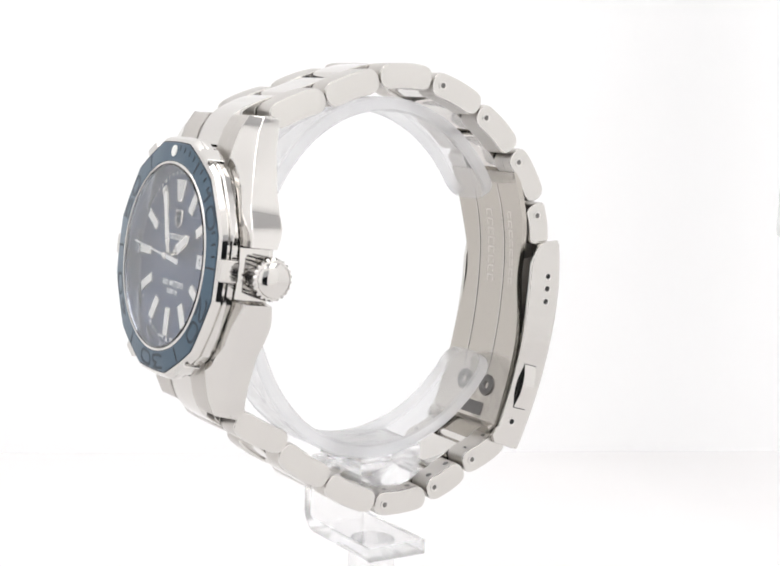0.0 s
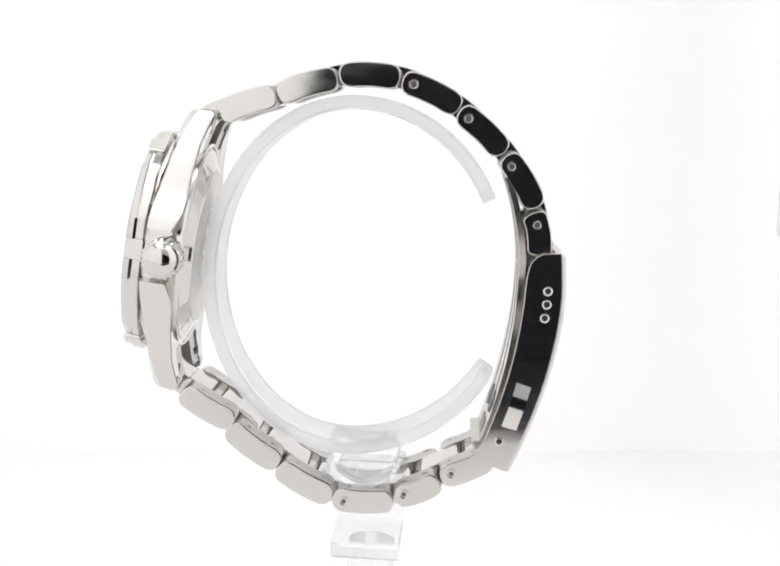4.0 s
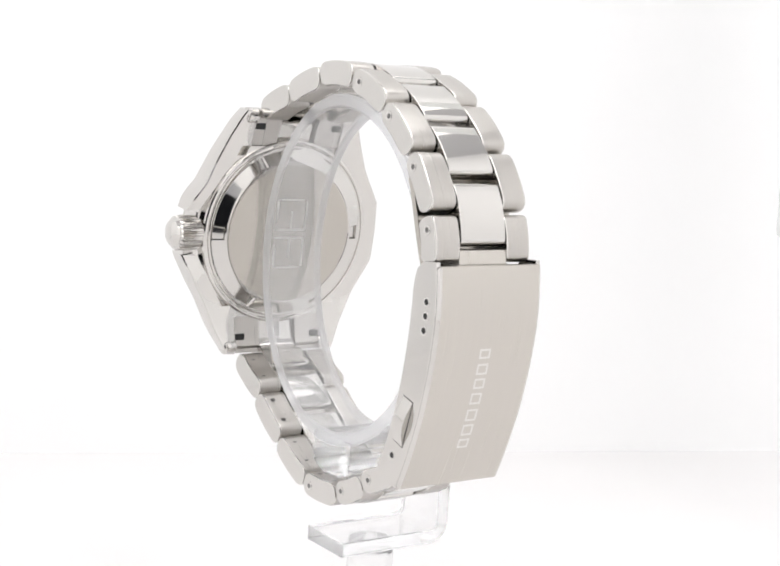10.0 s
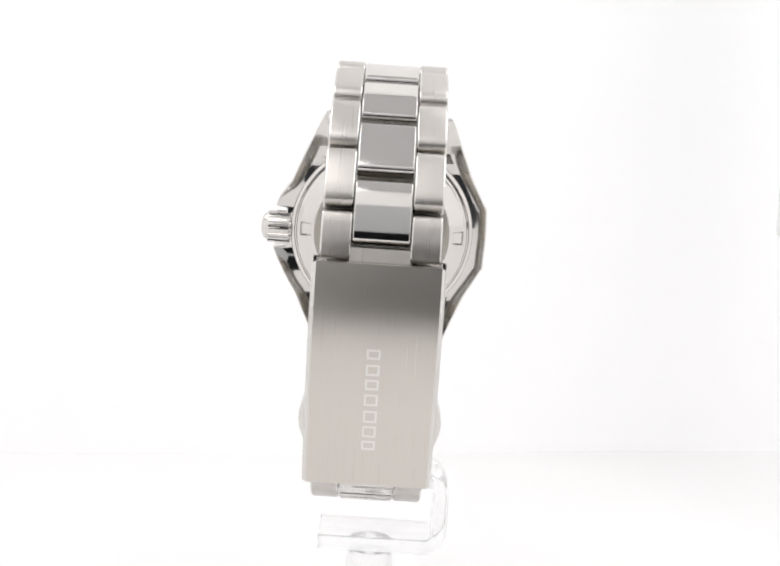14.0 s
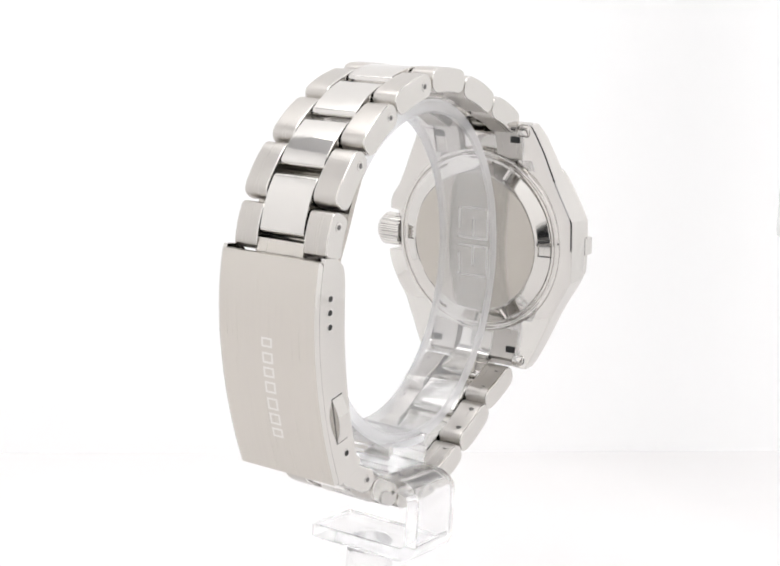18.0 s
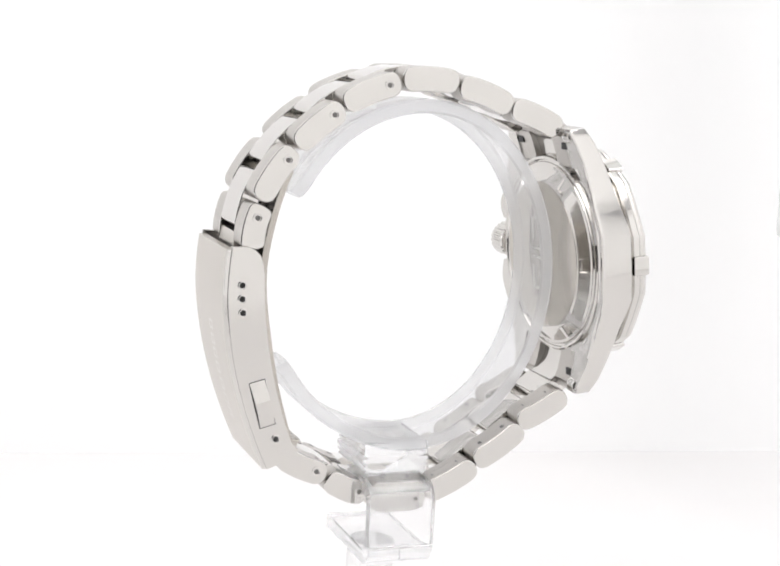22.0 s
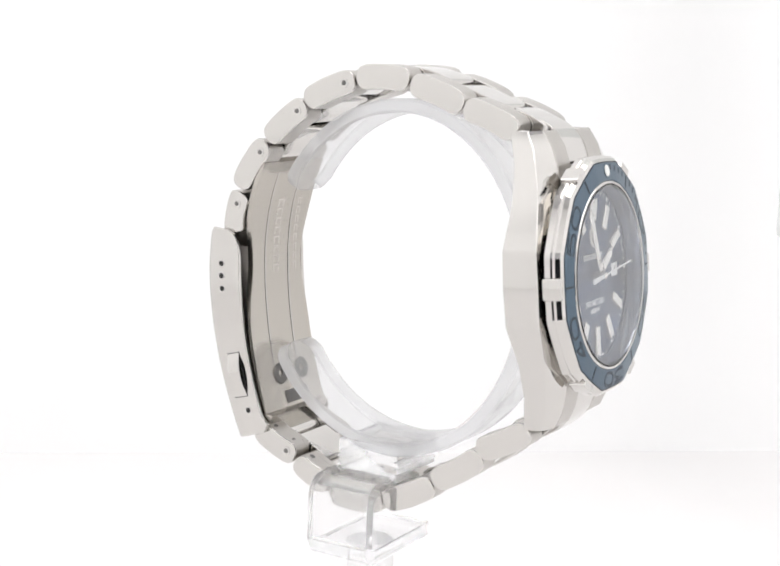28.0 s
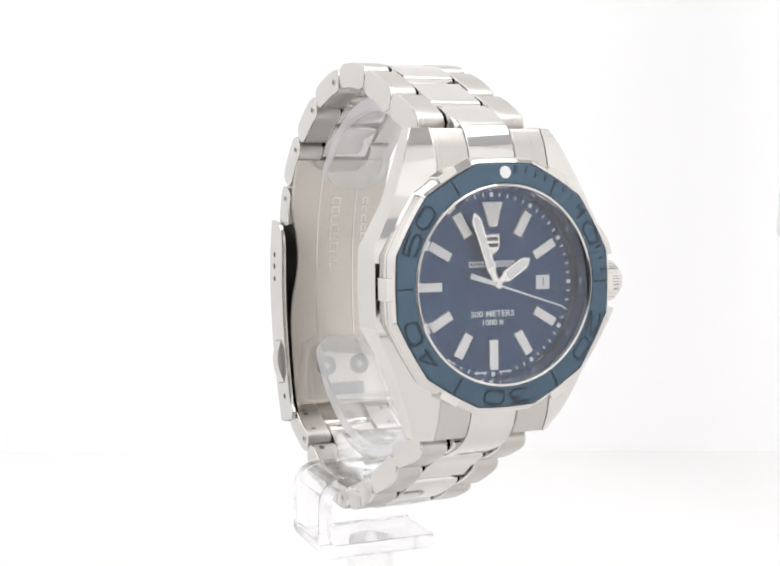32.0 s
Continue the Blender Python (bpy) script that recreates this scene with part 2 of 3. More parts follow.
def smooth_table(table, z):
    z = abs(z)
    for (a, va), (b, vb) in zip(table, table[1:]):
        if z <= b:
            k = (z - a) / (b - a)
            return va + (vb - va) * k
    return table[-1][1]


WIDTH = ((0, 19.0), (5.4, 18.9), (7.7, 17.7), (11, 15.9), (17, 13.5), (20.9, 11.9), (21.6, 11.5))
GUARD_UP = ((0, 19.5), (4.4, 19.5), (6.7, 18.3), (8.7, 16.9), (14, 14.8), (18, 13.0), (20.7, 11.8), (21.6, 11.3))
GUARD_LOW = ((0, 19.8), (4.6, 19.8), (5.7, 19.1), (10, 16.9), (12.2, 15.5), (17.7, 13.0), (20.7, 11.2), (21.6, 10.7))
FRONT = ((0, 1.8), (7, 1.9), (12, 2.35), (16.5, 2.95), (19.5, 3.75), (21.6, 4.9))
EDGE = ((0, 2.3), (6, 2.4), (12, 3.3), (16, 4.05), (19.5, 5.0), (21.6, 6.1))
BACK = ((0, 7.7), (6, 7.6), (12, 7.4), (17, 7.8), (19.5, 8.4), (21.6, 9.0))


def section(z, xin, side):
    """Half of the case's outline at a height: bevelled top, upright flank, back edge, dished back."""
    w = smooth_table(WIDTH if side < 0 else GUARD_UP if z > 0 else GUARD_LOW, z)
    f, e, b = (smooth_table(table, z) for table in (FRONT, EDGE, BACK))
    if side > 0 and abs(z + 0.2) < 3.65:
        w = 17.6      # pocket for the crown
    if side > 0:      # finger scoop beside the crown
        scoop = math.exp(-((abs(z + 0.2) - 3.6) / 2.2) ** 2) if abs(z + 0.2) > 3.6 else 1.0
        b -= 1.3 * scoop
    ch = w - max(9.0, math.sqrt(max(0.0, 17.1 ** 2 - z * z)))      # the bevel runs from the bezel's foot, further out from the end piece
    dip = 0.5 * max(0.0, min(1.0, (18.5 - abs(z)) / 6)) * max(0.0, min(1.0, (b - 6.0) / 1.4))
    wb = w + 0.2 * max(0.0, 1 - abs(z) / 12)
    pts = [(xin, f), (w - ch, f), (w - ch + 0.12, f + 0.04), (w - 0.1, e), (w, e + 0.12), (wb, b - 0.4), (wb - 0.06, b - 0.15), (wb - 0.3, b), (max(xin, wb - 2.4), b - dip), (xin, b - dip)]
    return [(side * x, y, z) for x, y in pts]


def build_case():
    bm = bmesh.new()
    zs = [-15.4, -14.5, -13.5, -12.5, -11.5, -10, -8.7, -7.7, -6.7, -5.4, -4.2, -3.8, -2, 0, 2, 3.4, 3.7, 5.4, 6.7, 7.7, 8.7, 10, 11.5, 12.5, 13.5, 14.5, 15.4]
    for side in (1, -1):
        loft(bm, [section(z, 0.0, side) for z in zs])
        for end in (1, -1):
            loft(bm, [section(end * z, 8.95, side) for z in (15.4, 17, 18.5, 19.5, 20.5, 21.2, 21.6)] +
                 [[(side * (9.4 + (abs(x) - 9.4) * 0.94), 7.2 + (y - 7.2) * 0.9, end * 21.85) for x, y, z in section(end * 21.6, 8.95, side)]])
    bmesh.ops.remove_doubles(bm, verts=bm.verts, dist=0.001)
    return part("case", bm, polished, watch, "polished steel case with tapered lugs", BODY, 18)


case = build_case()


def case_piece(name, bm, mat, label="", smooth=32, parent=None, turn=None):
    return part(name, bm, mat, parent or watch, label, turn or FACE, smooth)


# brushed end pieces of the bracelet between the lugs
for side in (1, -1):
    for end in (1, -1):
        bm = bmesh.new()
        rings = []
        for z in (11.5, 14, 15.5, 17, 18.5, 19.5, 20.5, 21.2, 21.6, 21.8):
            f = smooth_table(FRONT, z) - (0.04 if z < 21.7 else -0.25)
            deep = f + (0.2 if z < 15.4 else 4.4 if z < 20.6 else 3.4)
            rings.append([(side * 3.8, deep, end * z), (side * 3.8, f + 0.12, end * z), (side * 3.95, f, end * z), (side * 8.75, f, end * z), (side * 8.87, f + 0.1, end * z), (side * 8.87, deep, end * z)])
        loft(bm, rings)
        piece = part("end_piece", bm, brushed, watch, "brushed end piece between the lugs", BODY)
        # slotted spring bar socket at its back
        bm = bmesh.new()
        box(bm, min(side * 6.8, side * 8.7), max(side * 6.8, side * 8.7), 6.2, smooth_table(FRONT, 19) + 4.52, min(end * 18.4, end * 19.7), max(end * 18.4, end * 19.7), 0.1)
        part("spring_bar_socket", bm, recess_shade, piece, "near-black block, painted shade of the spring bar slot", BODY)

# rounded tips of the four lugs
for side in (1, -1):
    for end in (1, -1):
        bm = bmesh.new()
        lathe(bm, [(0, 8.5), (0.9, 8.5), (1.25, 8.65), (1.35, 9.0), (1.35, 10.5), (1.2, 10.85), (0, 10.9)], 24)
        bm.transform(Matrix.Translation((0, 7.75, end * 20.75)) @ Matrix.Rotation(radians(-90 * side), 4, "Z"))
        part("lug_tip", bm, polished, case, "rounded polished lug tip", BODY)

# recessed polished plate between the end pieces
for end in (1, -1):
    bm = bmesh.new()
    loft(bm, [[(-3.78, f + 1.5, end * z), (-3.78, f, end * z), (3.78, f, end * z), (3.78, f + 1.5, end * z)] for z, f in ((11.5, 2.75), (14, 2.95), (16.4, 3.2), (16.7, 3.4))])
    case_piece("end_plate", bm, polished, "polished plate behind the bezel", turn=BODY)

# case back
def notched(r, d, a):
    k = (math.degrees(a) - 30) % 60
    if 13.0 < r < 14.92 and min(k, 60 - k) < 4.4:
        return r, d - 0.35
    return r, d


bm = bmesh.new()
lathe(bm, [(16.7, 5.8), (16.7, 7.1), (16.55, 7.4), (16.3, 7.5), (16.05, 7.42), (15.9, 7.15), (15.7, 7.15), (15.55, 7.4), (15.35, 7.5), (15.2, 7.52), (14.95, 7.55), (14.9, 7.57), (13.05, 8.45), (13.0, 8.47), (12.7, 8.62), (12.5, 8.66), (12.4, 8.6), (0, 8.6)], 360, notched)
case_back = case_piece("case_back", bm, polished, "screwed steel case back with six key notches", 25, None, BODY)
bm = bmesh.new()
lathe(bm, [(0, 8.72), (12.3, 8.69), (12.38, 8.5)], 96)
back_plate = case_piece("case_back_plate", bm, satin, "satin centre of the case back", parent=case_back, turn=BODY)

bm = bmesh.new()
for x0, x1, z0, z1 in ((-3.1, -2.75, 0.55, 6.0), (-3.1, 3.1, 0.55, 0.9), (2.75, 3.1, 2.2, 6.0), (-2.4, 2.4, 6.0, 6.3), (-3.1, -2.75, -6.0, -0.55), (-3.1, 3.1, -0.9, -0.55), (2.75, 3.1, -6.0, -2.2), (-2.4, 2.4, -6.3, -6.0), (-0.2, 0.2, 0.9, 4.2), (-0.2, 0.2, -4.2, -0.9)):
    box(bm, x0, x1, 8.6, 8.76, z0, z1, 0.03)
case_piece("stamped_emblem", bm, pale_etch, "faint stamped shield", parent=back_plate, turn=BODY)

# bezel: twelve-sided steel ring, blue inlay, six nubs
def twelve(r, d, a):
    k = (a + math.pi / 12) % (math.pi / 6) - math.pi / 12
    return r * (0.3 + 0.7 * 0.985 / math.cos(k)) if r > 15.5 else r, d


bm = bmesh.new()
lathe(bm, [(13.3, 2.2), (16.6, 2.2), (16.7, 1.8), (17.45, 1.75), (17.85, 1.5), (17.9, 0.6), (17.75, 0.35), (17.8, 0.2), (17.85, -0.1), (17.5, -0.75), (17.05, -1.08), (16.95, -0.9), (14.2, -1.15), (13.95, -1.52), (13.8, -1.6), (13.6, -1.52), (13.52, 0.2)], 192, twelve)
bezel = case_piece("bezel", bm, polished, "polished twelve-sided steel bezel", 20)


def cone(r):
    return -1.08 - (16.85 - r) * 0.12


bm = bmesh.new()
lathe(bm, [(14.0, -1.1), (14.05, cone(14.05) - 0.02), (14.2, cone(14.2) - 0.1), (16.8, cone(16.8) - 0.1), (16.95, cone(16.95) + 0.02), (16.95, -0.9)], 192, twelve)
inlay = case_piece("bezel_inlay", bm, ceramic, "blue bezel inlay with sunk dark numerals", 20, bezel)
bm = bmesh.new()
lathe(bm, [(16.78, cone(16.78) - 0.104), (16.9, cone(16.9) - 0.03), (16.99, cone(16.97) + 0.03), (16.99, -0.9)], 192, twelve)
case_piece("inlay_seam", bm, engraved, "thin dark seam round the inlay", 20, inlay)
for k in range(6):
    a = radians(30 + 60 * k)
    bm = bmesh.new()
    box(bm, -1.6, 1.6, -0.95, 1.7, 16.9, 18.05, 0.3)
    bm.transform(Matrix.Rotation(a, 4, "Y"))
    case_piece("bezel_nub", bm, polished, parent=bezel)


def on_bezel(bm, angle, r0, lift=0.03):
    """Bends flat lettering (x along the rim, y outwards) onto the sloping inlay."""
    for v in bm.verts:
        r = r0 + v.co.y
        a = radians(angle) + v.co.x / r0
        k = (r - 14.2) / (twelve(16.8, 0, a)[0] - 14.2)
        v.co = Vector((r * math.sin(a), cone(14.2 + 2.6 * k) - 0.1 - lift - v.co.z, r * math.cos(a)))
    return bm


def bar(bm, x0, x1, y0, y1, z=0.03):
    vs = [bm.verts.new(p) for p in ((x0, y0, 0), (x1, y0, 0), (x1, y1, 0), (x0, y1, 0), (x0, y0, z), (x1, y0, z), (x1, y1, z), (x0, y1, z))]
    for f in ((0, 3, 2, 1), (4, 5, 6, 7), (0, 1, 5, 4), (1, 2, 6, 5), (2, 3, 7, 6), (3, 0, 4, 7)):
        bm.faces.new([vs[i] for i in f])
    return bm


def ribbon(bm, pts, wide, loop=False, z=0.02):
    """A flat stroke of even width along a line of points."""
    pts = [Vector(p) for p in pts]
    n = len(pts)
    rows = []
    for i, p in enumerate(pts):
        a = pts[i - 1] if (i or loop) else p
        b = pts[(i + 1) % n] if (i < n - 1 or loop) else p
        e = (p - a).normalized() if (p - a).length > 1e-6 else (b - p).normalized()
        f = (b - p).normalized() if (b - p).length > 1e-6 else e
        m = (Vector((-e.y, e.x)) + Vector((-f.y, f.x)))
        m = m.normalized() * (wide / 2 / max(0.6, m.normalized().dot(Vector((-e.y, e.x)))))
        rows.append([bm.verts.new((*(p + m * s), h)) for s, h in ((1, 0), (1, z), (-1, z), (-1, 0))])
    for i in range(n if loop else n - 1):
        q, r = rows[i], rows[(i + 1) % n]
        for k in range(4):
            bm.faces.new((q[k], q[(k + 1) % 4], r[(k + 1) % 4], r[k]))
    if not loop:
        bm.faces.new(rows[0])
        bm.faces.new(rows[-1])


def corner(x, y, a0, a1, rx=0.3, ry=0.42):
    return [(x + rx * math.cos(radians(a0 + (a1 - a0) * i / 5)), y + ry * math.sin(radians(a0 + (a1 - a0) * i / 5))) for i in range(6)]


# wide square digits, in a box of one by one
DIGITS = {
    "0": corner(0.7, 0.58, 0, 90) + corner(0.3, 0.58, 90, 180) + corner(0.3, 0.42, 180, 270) + corner(0.7, 0.42, 270, 360),
    "1": [(0.12, 0.62), (0.30, 0.8), (0.52, 1.0), (0.56, 1.0), (0.56, 0.5), (0.56, 0.0)],
    "2": [(0.0, 0.72)] + corner(0.3, 0.7, 160, 90, 0.3, 0.3) + corner(0.7, 0.72, 90, -30, 0.3, 0.28) + [(0.5, 0.32), (0.04, 0.0), (0.5, 0.0), (1.0, 0.0)],
    "3": [(0.02, 1.0), (0.5, 1.0), (0.95, 1.0), (0.55, 0.6)] + corner(0.7, 0.31, 90, -90, 0.3, 0.31) + corner(0.3, 0.28, 270, 200, 0.3, 0.28),
    "4": [(0.98, 0.27), (0.5, 0.27), (0.0, 0.27), (0.35, 0.63), (0.72, 1.0), (0.72, 0.5), (0.72, 0.0)],
    "5": [(0.95, 1.0), (0.5, 1.0), (0.06, 1.0), (0.03, 0.57), (0.4, 0.62)] + corner(0.7, 0.31, 80, -90, 0.3, 0.31) + corner(0.3, 0.26, 270, 200, 0.3, 0.26),
}
for minute in (10, 20, 30, 40, 50):
    digits = str(minute)
    spots = ((-3.1, 1.8), (-0.6, 3.2)) if minute == 10 else ((-3.6, 3.15), (0.45, 3.15))
    for name, wide, mat, z in (("numeral", 0.38, engraved, 0.012), ("numeral_groove", 0.13, sunk_blue, 0.02)):
        bm = bmesh.new()
        for digit, (x0, w) in zip(digits, spots):
            line = DIGITS[digit]
            fine = []
            for a, b in zip(line, line[1:] + line[:1] if digit == "0" else line[1:]):
                fine += [(a[0] + (b[0] - a[0]) * k / 3, a[1] + (b[1] - a[1]) * k / 3) for k in range(3)]
            if digit != "0":
                fine.append(line[-1])
            ribbon(bm, [(x0 + w * x, -0.95 + 1.9 * y) for x, y in fine], wide, digit == "0", z)
        case_piece(name, on_bezel(bm, minute * 6, 15.5, 0.004), mat, parent=inlay)
for minute in range(1, 60):
    if minute % 10 == 0 or (minute > 15 and minute % 5) or minute in (9, 11):
        continue
    long = minute % 5 == 0
    bm = bar(bmesh.new(), -0.14, 0.14, -1.05 if long else 0.15, 1.05 if long else 0.95)
    case_piece("minute_mark", on_bezel(bm, minute * 6, 15.5, 0.01), engraved, parent=inlay)
bm = bmesh.new()
bmesh.ops.create_circle(bm, cap_ends=True, radius=0.85, segments=32)
for f in list(bmesh.ops.extrude_face_region(bm, geom=list(bm.faces))["geom"]):
    if isinstance(f, bmesh.types.BMVert):
        f.co.z += 0.1
case_piece("bezel_pip", on_bezel(bm, 0, 15.5), pipped, "white luminous pip", parent=inlay)

# dial
bm = bmesh.new()
lathe(bm, [(0, 1.0), (13.2, 1.0), (13.2, 1.4), (0, 1.4)], 96)
dial = part("dial", bm, dial_blue, watch, "sunray blue dial")
DIAL = Matrix.Translation(FACE.translation * MM) @ FACE.to_3x3().to_4x4() @ Matrix.Translation((-0.0007, 0.0006, 0))
dial.matrix_local = DIAL
bm = bmesh.new()
lathe(bm, [(13.0, 1.75), (13.0, 1.55), (13.35, -0.65), (13.52, -0.65), (13.52, 1.75)], 128)
case_piece("flange_ring", bm, flange_blue, "blue inner ring round the dial", parent=bezel)
bm = bmesh.new()
lathe(bm, [(0, -1.6), (13.3, -1.57), (13.55, -1.4), (13.55, -0.7), (0, -0.7)], 96)
crystal = case_piece("crystal", bm, crystal_glass, "flat clear sapphire crystal")
crystal.visible_shadow = False


def on_dial(bm, angle=0.0):
    """Flat shapes (x to three o'clock, y to twelve) laid on the dial, turned clockwise."""
    bm.transform(Matrix.Rotation(radians(90), 4, "X"))
    bm.transform(Matrix.Rotation(radians(angle), 4, "Y"))
    bm.transform(Matrix.Translation((0, 0.995, 0)))
    return bm


def dial_piece(name, bm, mat, angle=0.0, label=""):
    ob = part(name, on_dial(bm, angle), mat, dial, label)
    return ob


def block(bm, outline, h, rim=0.12):
    """An outline in the xy plane raised by h with a sloping rim."""
    rings = [[(x, y, 0) for x, y in outline], [(x, y, h * 0.7) for x, y in outline], [(x, y, h) for x, y in inset(outline, rim)]]
    return loft(bm, rings)


for hour in range(1, 12):
    if hour == 3:
        continue
    r0, r1, w = (7.6, 12.0, 0.72) if hour in (6, 9) else (7.7, 11.5, 0.75)
    if hour == 9:
        r0, r1 = 8.0, 11.9
    bm = block(bmesh.new(), [(-w, r0), (w, r0), (w, r1), (-w, r1)], 0.45)
    index = dial_piece("hour_index", bm, polished, hour * 30)
    bm = bar(bmesh.new(), -w + 0.13, w - 0.13, r0 + 0.13, r1 - 0.13, 0.05)
    bm.transform(Matrix.Translation((0, 0, 0.43)))
    part("lume_fill", on_dial(bm, hour * 30), lume, index, "pale luminous fill")
bm = block(bmesh.new(), [(-0.7, 8.0), (0.7, 8.0), (1.65, 11.5), (-1.65, 11.5)], 0.45)
index = dial_piece("hour_index", bm, polished, 0, "tapered twelve o'clock marker")
bm = block(bmesh.new(), inset([(-0.7, 8.0), (0.7, 8.0), (1.65, 11.5), (-1.65, 11.5)], 0.2), 0.06, 0.02)
bm.transform(Matrix.Translation((0, 0, 0.42)))
part("lume_fill", on_dial(bm), lume, index, "pale luminous fill")
bm = bmesh.new()
for m in range(60):
    piece = bmesh.new()
    if m % 5 == 0:
        bar(piece, -0.28, 0.28, 12.2, 12.8)
    else:
        bar(piece, -0.09, 0.09, 12.2, 12.75)
    on_dial(piece, m * 6)
    me = bpy.data.meshes.new("tick")
    piece.to_mesh(me)
    piece.free()
    bm.from_mesh(me)
    bpy.data.meshes.remove(me)
part("minute_track", bm, white_print, dial, "white printed minute track")
# date window
bm = block(bmesh.new(), [(7.1, -0.95), (9.3, -0.95), (9.3, 1.05), (7.1, 1.05)], 0.12, 0.1)
date = dial_piece("date_window", bm, white_print, 0, "white date window")
bm = letters("1", 1.5, 0.01)
bm.transform(Matrix.Translation((8.2, 0.05, 0.135)))
part("date_numeral", on_dial(bm), engraved, date)
for text, size, y in (("300 METERS", 1.18, -4.1), ("1000 ft", 1.1, -5.3)):
    bm = letters(text, size, 0.01, 0.02)
    bm.transform(Matrix.Diagonal((1.15, 1, 1, 1)))
    bm.transform(Matrix.Translation((0, y, 0.02)))
    dial_piece("depth_lettering", bm, white_print, 0, "white printed depth rating")
for k in range(9):
    bm = bmesh.new()
    for x0, x1, y0, y1 in ((0, 0.66, 0, 0.22), (0, 0.66, 0.62, 0.84), (0, 0.2, 0.22, 0.62), (0.46, 0.66, 0.22, 0.62)):
        bar(bm, -3.65 + k * 0.82 + x0, -3.65 + k * 0.82 + x1, 2.43 + y0, 2.43 + y1)
    dial_piece("name_bar", bm, white_print)
bm = block(bmesh.new(), [(-1.2, 7.0), (-1.2, 5.2), (-0.9, 4.7), (0, 4.1), (0.9, 4.7), (1.2, 5.2), (1.2, 7.0)], 0.25)
shield = dial_piece("shield_emblem", bm, polished, 0, "small steel shield")
for y0 in (6.1, 5.2):
    bm = bar(bmesh.new(), -0.85, 0.85, y0, y0 + 0.5, 0.03)
    bm.transform(Matrix.Translation((0, 0, 0.24)))
    part("emblem_field", on_dial(bm), engraved, shield)
for x0 in (-3.0, 1.0):
    bm = bar(bmesh.new(), x0, x0 + 2.0, -12.35, -12.1)
    dial_piece("print_bar", bm, white_print)


def pointer(name, outline, fill, height, angle):
    """A steel pointer with a luminous fill, at a height above the dial."""
    bm = block(bmesh.new(), outline, 0.18, 0.1)
    bm.transform(Matrix.Translation((0, 0, height)))
    ob = part(name, on_dial(bm, angle), polished, dial, "polished steel pointer with pale fill")
    bm = block(bmesh.new(), fill, 0.04, 0.02)
    bm.transform(Matrix.Translation((0, 0, height + 0.17)))
    part("lume_fill", on_dial(bm, angle), lume, ob)
    return ob


pointer("hour_hand", [(-0.45, -0.4), (0.45, -0.4), (0.45, 1.6), (0.85, 2.0), (0.85, 5.6), (0.0, 6.7), (-0.85, 5.6), (-0.85, 2.0), (-0.45, 1.6)],
        [(-0.6, 2.3), (0.6, 2.3), (0.6, 5.4), (0.0, 6.2), (-0.6, 5.4)], 0.75, 58.4)
pointer("minute_hand", [(-0.4, -0.5), (0.4, -0.5), (0.5, 1.8), (0.7, 2.1), (0.75, 9.6), (0.0, 10.6), (-0.75, 9.6), (-0.7, 2.1), (-0.5, 1.8)],
        [(-0.45, 2.6), (0.45, 2.6), (0.5, 9.4), (0.0, 10.1), (-0.5, 9.4)], 1.15, 341.0)
bm = bmesh.new()
lathe(bm, [(0, -1.05), (0.5, -1.0), (0.6, -0.8), (0.6, 1.0)], 32)
part("pinion", bm, polished, dial, "steel centre pinion")
bm = bmesh.new()
loft(bm, [[(x, -0.75, z) for x, z in o] for o in [[(-0.14, -1.0), (0.14, -1.0), (0.1, 11.0), (-0.1, 11.0)]]] + [[(x, -0.88, z) for x, z in [(-0.14, -1.0), (0.14, -1.0), (0.1, 11.0), (-0.1, 11.0)]]])
loft(bm, [[(x, -0.74, z) for x, z in [(-0.4, -4.6), (0.4, -4.6), (0.25, -0.3), (-0.25, -0.3)]], [(x, -0.9, z) for x, z in [(-0.4, -4.6), (0.4, -4.6), (0.25, -0.3), (-0.25, -0.3)]]])
second_hand = part("second_hand", bm, white_print, watch, "thin white seconds pointer with a wide tail")

# crown
CROWN = BODY @ Matrix.Translation((-0.9, 5.3, -0.4)) @ Matrix.Rotation(radians(-90), 4, "Z")


def fluted(r, d, a):
    return (r * (1 + 0.035 * math.copysign(1, math.sin(a * 22))) if 2.5 < r and 17.85 < d < 21.9 else r), d


bm = bmesh.new()
lathe(bm, [(0, 17.0), (1.9, 17.0), (1.9, 17.7), (2.75, 17.75), (2.95, 18.0), (2.95, 21.7), (2.75, 22.0), (2.5, 22.05), (2.4, 22.4), (2.0, 22.8), (1.2, 23.05), (0, 23.1)], 132, fluted)
crown = part("crown", bm, polished, watch, "fluted steel winding crown", CROWN, 28)

# ---------------------------------------------------------------- bracelet
OUTER = [((11.3, 20.6), (20.2, 24.0)), ((20.3, 24.0), (29.45, 27.1)), ((29.6, 27.5), (39.05, 27.5)), ((39.3, 27.2), (48.4, 23.4)),
         ((48.3, 22.95), (55.5, 16.9)), ((55.8, 16.5), (60.9, 8.7)), ((60.5, 8.0), (61.9, 1.3))]
LOWER = [((6.8, -23.1), (15.3, -27.7)), ((14.5, -28.5), (22.8, -34.0)), ((22.6, -34.5), (31.4, -38.9)), ((31.5, -39.1), (41.1, -38.9)),
         ((41.4, -38.4), (48.3, -35.2)), ((48.4, -34.7), (56.2, -31.0))]
PIN = {3: (41.2, 26.7), 4: (49.85, 21.9), 5: (56.85, 14.9), 6: (61.28, 6.12)}
